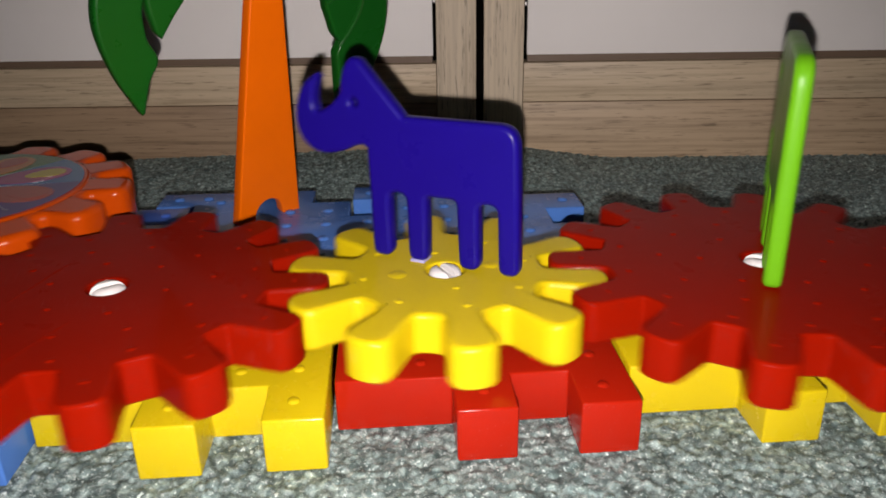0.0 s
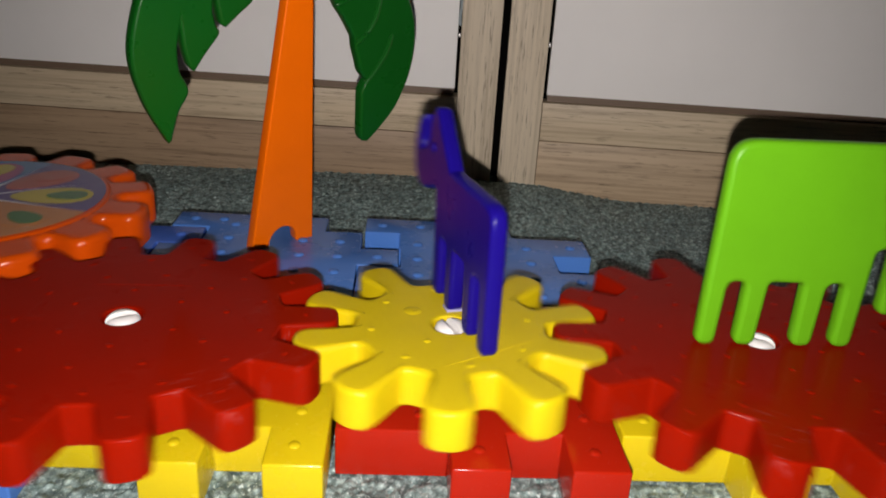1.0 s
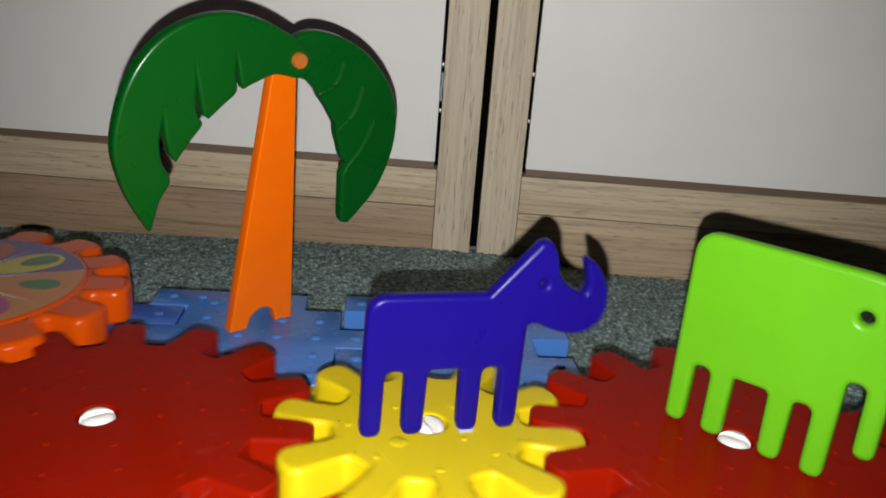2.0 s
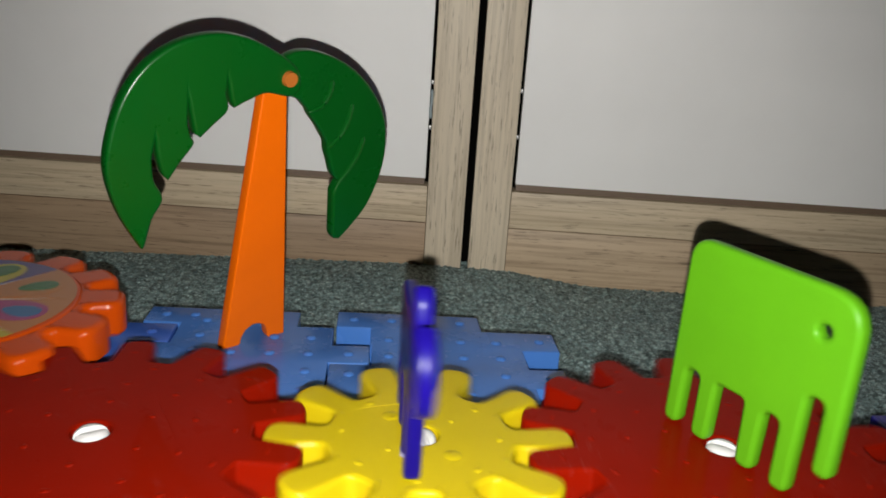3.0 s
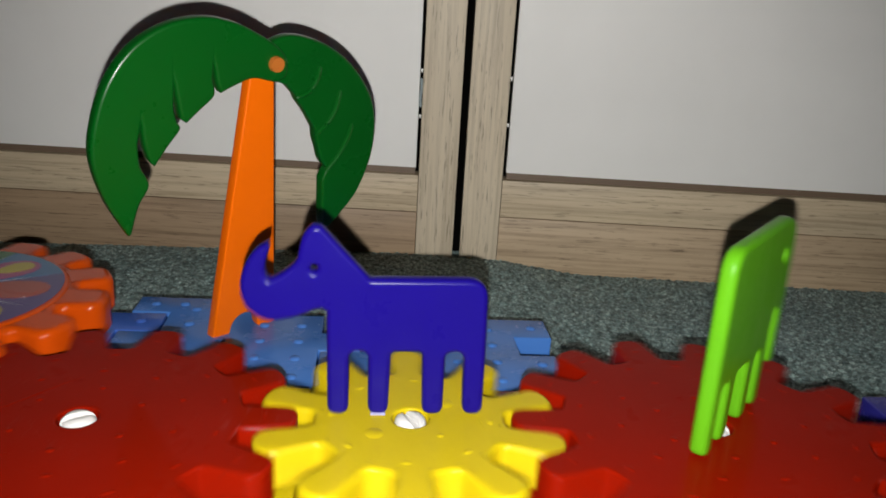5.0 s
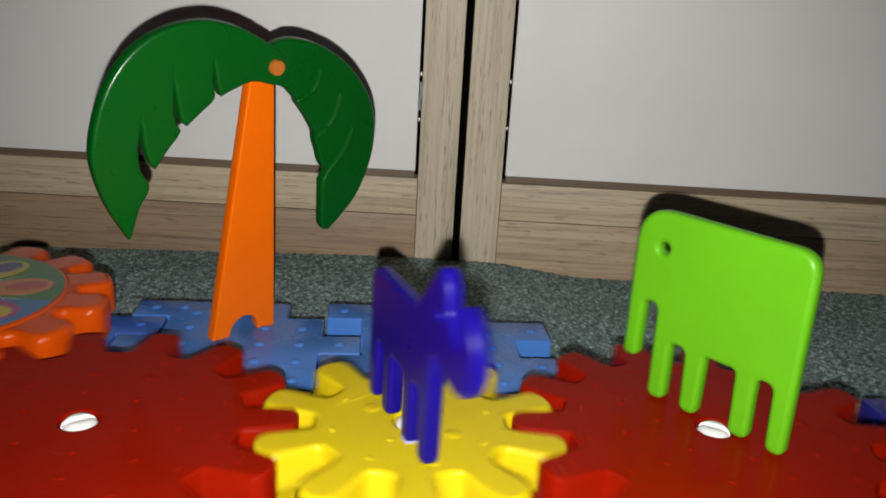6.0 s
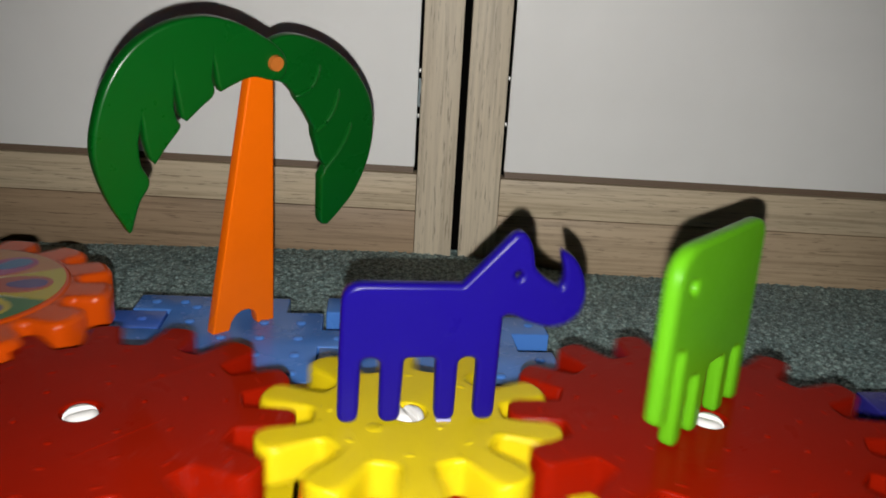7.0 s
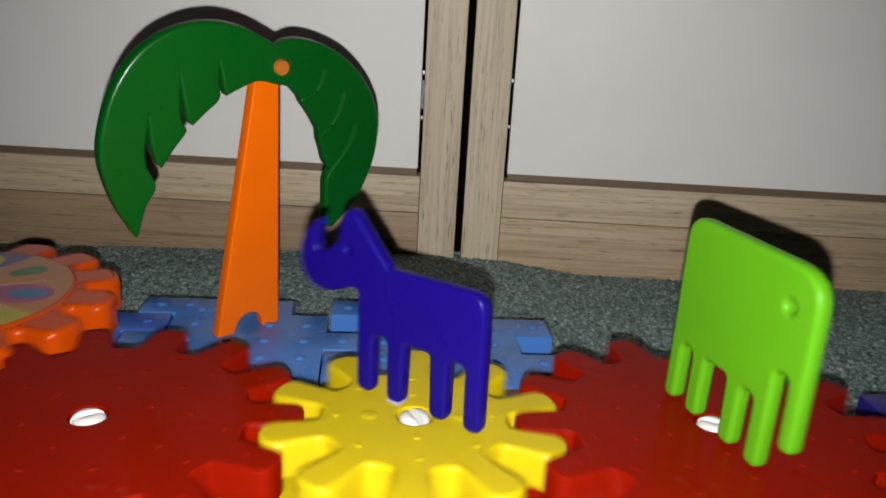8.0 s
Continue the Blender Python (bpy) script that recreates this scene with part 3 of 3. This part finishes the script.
# ---- palm tree ----
def palm():
    """A toy palm that leans forward in its slot; its outlines stand in the leaning plane, from the tile's top."""
    tree = thing("palm_tree", "toy palm tree with orange trunk and two green leaves", "toy palm tree", pose(-0.2035, 0.1735, TILE_TOP) @ pose(0, 0, 0, 0, 0, 45.3) @ pose(0, 0, 0, PALM_LEAN))
    arch = [(0.8 - 11.2 * math.cos(math.pi * k / 12), 0.8 + 12.8 * math.sin(math.pi * k / 12), 0) for k in range(13)]
    trunk = rounded([(-24.6, -3.4, 1), (-12.0, -3.0, 1)] + arch + [(13.8, -2.6, 1), (27.0, -2.6, 1), (5.0, 200.2, 6), (-11.0, 200.2, 6)])
    slab("trunk", [trunk], 0.009, 0.0012, ORANGE_TRUNK, tree, pose(0, 0.0080, 0))
    left = flow([(-90.0, 95.2), (-104.2, 120.6), (-112.4, 147.6), (-110.5, 171.2), (-102.9, 193.6), (-89.1, 211.9), (-70, 223.3), (-48, 227.6), (-27.6, 224.7), (-11.3, 218.1), (1.4, 211.4), (9.6, 204.2), (12.1, 195.6), (9.7, 189.3), (2.4, 187.6), (-12.7, 190.4), (-26.1, 185.9), (-34.1, 182)])
    left += flow([(-36.8, 186.8), (-40.2, 201.4)], 3) + flow([(-40.5, 191.7), (-38.5, 181), (-47.1, 172.6), (-55.7, 164.6)], 4) + flow([(-59.3, 167.2), (-62.8, 181), (-64.9, 190.7)], 3) + flow([(-64.4, 174.1), (-62, 166.2), (-59.7, 161.1), (-67.5, 150.3), (-74.8, 139)], 4)
    left += flow([(-78.2, 142.7), (-82, 154.3), (-84, 167.2)], 4) + flow([(-85.7, 154.3), (-83.8, 140.2), (-77.9, 127.6), (-84.0, 114.6), (-88.2, 96.4)], 5)
    slab("leaf", [left], 0.009, 0.0019, GREEN, tree, pose(0, 0.0020, 0))
    right = flow([(-2.3, 189.2), (-7.3, 200.8), (-0.3, 211.3), (16.1, 216.4), (41.7, 210.6), (66, 196.4), (85.6, 175.2), (94.6, 153.1), (95.6, 126.1), (87.2, 99.5), (74.2, 82.7), (64.4, 73.1)])
    right += flow([(59.8, 74.2), (57.2, 79.5), (54.9, 96.4), (52.7, 113.5)], 4) + flow([(56.6, 120.9), (50.7, 126.8), (46.6, 136.5), (42.8, 144.8)], 4) + flow([(41.3, 151.7), (32.6, 163.6), (24.5, 172.7)], 4) + flow([(22.5, 176.5), (14.1, 184.3)], 4)
    leaf = slab("leaf", [right], 0.009, 0.0019, GREEN, tree, pose(0, 0.0050, 0))
    for pts in (((22.2, 175.5), (32.3, 179.9), (36.9, 187.2), (38.1, 197)), ((42.3, 148.7), (50.5, 156.2), (55.7, 166.1), (57.5, 179.4)), ((53.7, 119.2), (61.9, 128.9), (68.9, 140.6), (72.2, 154.2))):
        bm = bmesh.new()
        tube(bm, flow([(x / 1000, -0.0050, z_ / 1000) for x, z_ in pts], 4), 0.0018)
        part("leaf_rib", bm, GREEN, leaf)
    bm = bmesh.new()
    bmesh.ops.create_cone(bm, cap_ends=True, segments=28, radius1=0.0053, radius2=0.0047, depth=0.004, matrix=pose(0.0020, -0.0034, 0.1996, 90))
    part("pin", bm, PIN, tree, "orange pin through both leaves")
    return tree


palm()


# ---- the lamp that lights the shot ----
def torch():
    lamp = thing("phone_lamp", "small white phone lamp held beside the lens", "lamp")
    glow, tree, bsdf, _ = base_material("lamp_glow")
    bsdf.inputs["Emission Color"].default_value = (1.0, 0.985, 0.94, 1)
    bsdf.inputs["Emission Strength"].default_value = TORCH_STRENGTH
    bm = bmesh.new()
    bmesh.ops.create_circle(bm, cap_ends=True, segments=20, radius=0.0024, matrix=Matrix.Translation((0, 0, 0.0045)))
    part("led", bm, glow, lamp, "glowing white lamp face", 0)
    # Unseen black tube round the LED, added to narrow its beam.
    bm = bmesh.new()
    rings = [[bm.verts.new((r * math.cos(2 * math.pi * i / 24), r * math.sin(2 * math.pi * i / 24), z)) for i in range(24)] for r, z in ((0.0044, 0.0048), (0.0044, 0.0), (0.0058, 0.0), (0.0058, 0.0064))]
    for a, b in zip(rings, rings[1:]):
        for i in range(24):
            bm.faces.new((a[i], a[(i + 1) % 24], b[(i + 1) % 24], b[i]))
    bm.faces.new(rings[0]), bm.faces.new(rings[-1])
    part("beam_tube", bm, BLACK, lamp)
    return lamp


phone_lamp = torch()

# ---- how things turn: degrees of the rhino and its gear, by seconds ----
SPIN = [(0, 155.8), (0.2, 74.5), (0.5, -39.2), (0.7, -114), (1, -248.3), (1.2, -336), (1.5, -472.5), (1.7, -568), (2.8, -1062), (3, -1163.5), (3.5, -1442.6), (4, -1712.4), (4.5, -2022.3), (4.7, -2147), (5.8, -2825.5), (6, -2945.6), (6.5, -3252.7), (7, -3590.6), (7.5, -3901.6), (8, -4173.6)]
TREAD = [(0, -288.0), (0.2, -228), (0.5, -144.7), (0.7, -91.5), (1, 6.6), (1.2, 68.5), (1.5, 164.1), (1.7, 228.5), (2.8, 581.5), (3, 660.3), (3.5, 854.7), (4, 1049.2), (4.5, 1270.1), (4.7, 1359.5), (5.8, 1845), (6, 1930.8), (6.5, 2148.8), (7, 2389.2), (7.5, 2616.1), (8, 2807.8)]   # the elephant's heading
TOOTH_M = 16.7                   # a yellow tooth, from the rhino's heading
TOOTH_O = 3.5                    # slack of the orange gear
PLAY = 1.0                       # slack of the right red gear between the teeth
SLACK = [(0, 1), (1, 1.5), (1.7, 1), (3, 1.4), (3.5, -1.2), (4, 0.6), (4.5, 0.6), (4.7, 0.5), (5.8, 1), (6, 1.4), (6.5, -0.5), (7, -1.9), (7.5, 0.4), (8, -1.6)]   # and of the left one


def spin(t, keys):
    """Smooth curve through the keys."""
    ts, vs = [s[0] for s in keys], [s[1] for s in keys]
    n = len(ts)
    slope = []
    for i in range(n):
        a, b = max(i - 1, 0), min(i + 1, n - 1)
        if 0 < i < n - 1:
            h0, h1 = ts[i] - ts[i - 1], ts[i + 1] - ts[i]
            slope.append((h1 * (vs[i] - vs[i - 1]) / h0 + h0 * (vs[i + 1] - vs[i]) / h1) / (h0 + h1))
        else:
            slope.append((vs[b] - vs[a]) / (ts[b] - ts[a]))
    i = max(k for k in range(n - 1) if ts[k] <= t + 1e-9)
    h = ts[i + 1] - ts[i]
    u = (t - ts[i]) / h
    return (vs[i] * (1 + 2 * u) * (1 - u) ** 2 + slope[i] * h * u * (1 - u) ** 2 + vs[i + 1] * u * u * (3 - 2 * u) + slope[i + 1] * h * u * u * (u - 1))


def meshing(phase_a, teeth_a, teeth_b, a, b):
    """Phase of gear b whose teeth fall into the gaps of gear a."""
    way = math.degrees(math.atan2(b[1] - a[1], b[0] - a[0]))
    pitch_a, pitch_b = 360 / teeth_a, 360 / teeth_b
    return way + 180 - ((phase_a - way) / pitch_a + 0.5) * pitch_b


def motions():
    times = [k / 15 for k in range(121)]
    mid = [(t, spin(t, SPIN)) for t in times]
    walk(rhino_fig, [(t, pose(*AXLE_M, 0, 0, 0, r)) for t, r in mid])
    walk(gear_mid, [(t, pose(*AXLE_M, 0, 0, 0, r + TOOTH_M)) for t, r in mid])
    walk(elephant_fig, [(t, pose(*AXLE_R, 0, 0, 0, spin(t, TREAD))) for t in times])
    walk(gear_right, [(t, pose(*AXLE_R, 0, 0, 0, meshing(r + TOOTH_M, 10, 14, AXLE_M, AXLE_R) - PLAY)) for t, r in mid])
    red = [(t, meshing(r + TOOTH_M, 10, 14, AXLE_M, AXLE_L) + spin(t, SLACK)) for t, r in mid]
    walk(gear_left, [(t, pose(*AXLE_L, 0, 0, 0, r)) for t, r in red])
    walk(gear_orange, [(t, pose(*AXLE_O, 0, 0, 0, meshing(r, 14, 14, AXLE_L, AXLE_O) + TOOTH_O)) for t, r in red])
    walk(phone_lamp, [(t, look(eye, target, roll) @ pose(*TORCH_AT)) for t, eye, target, roll in PATH])


motions()
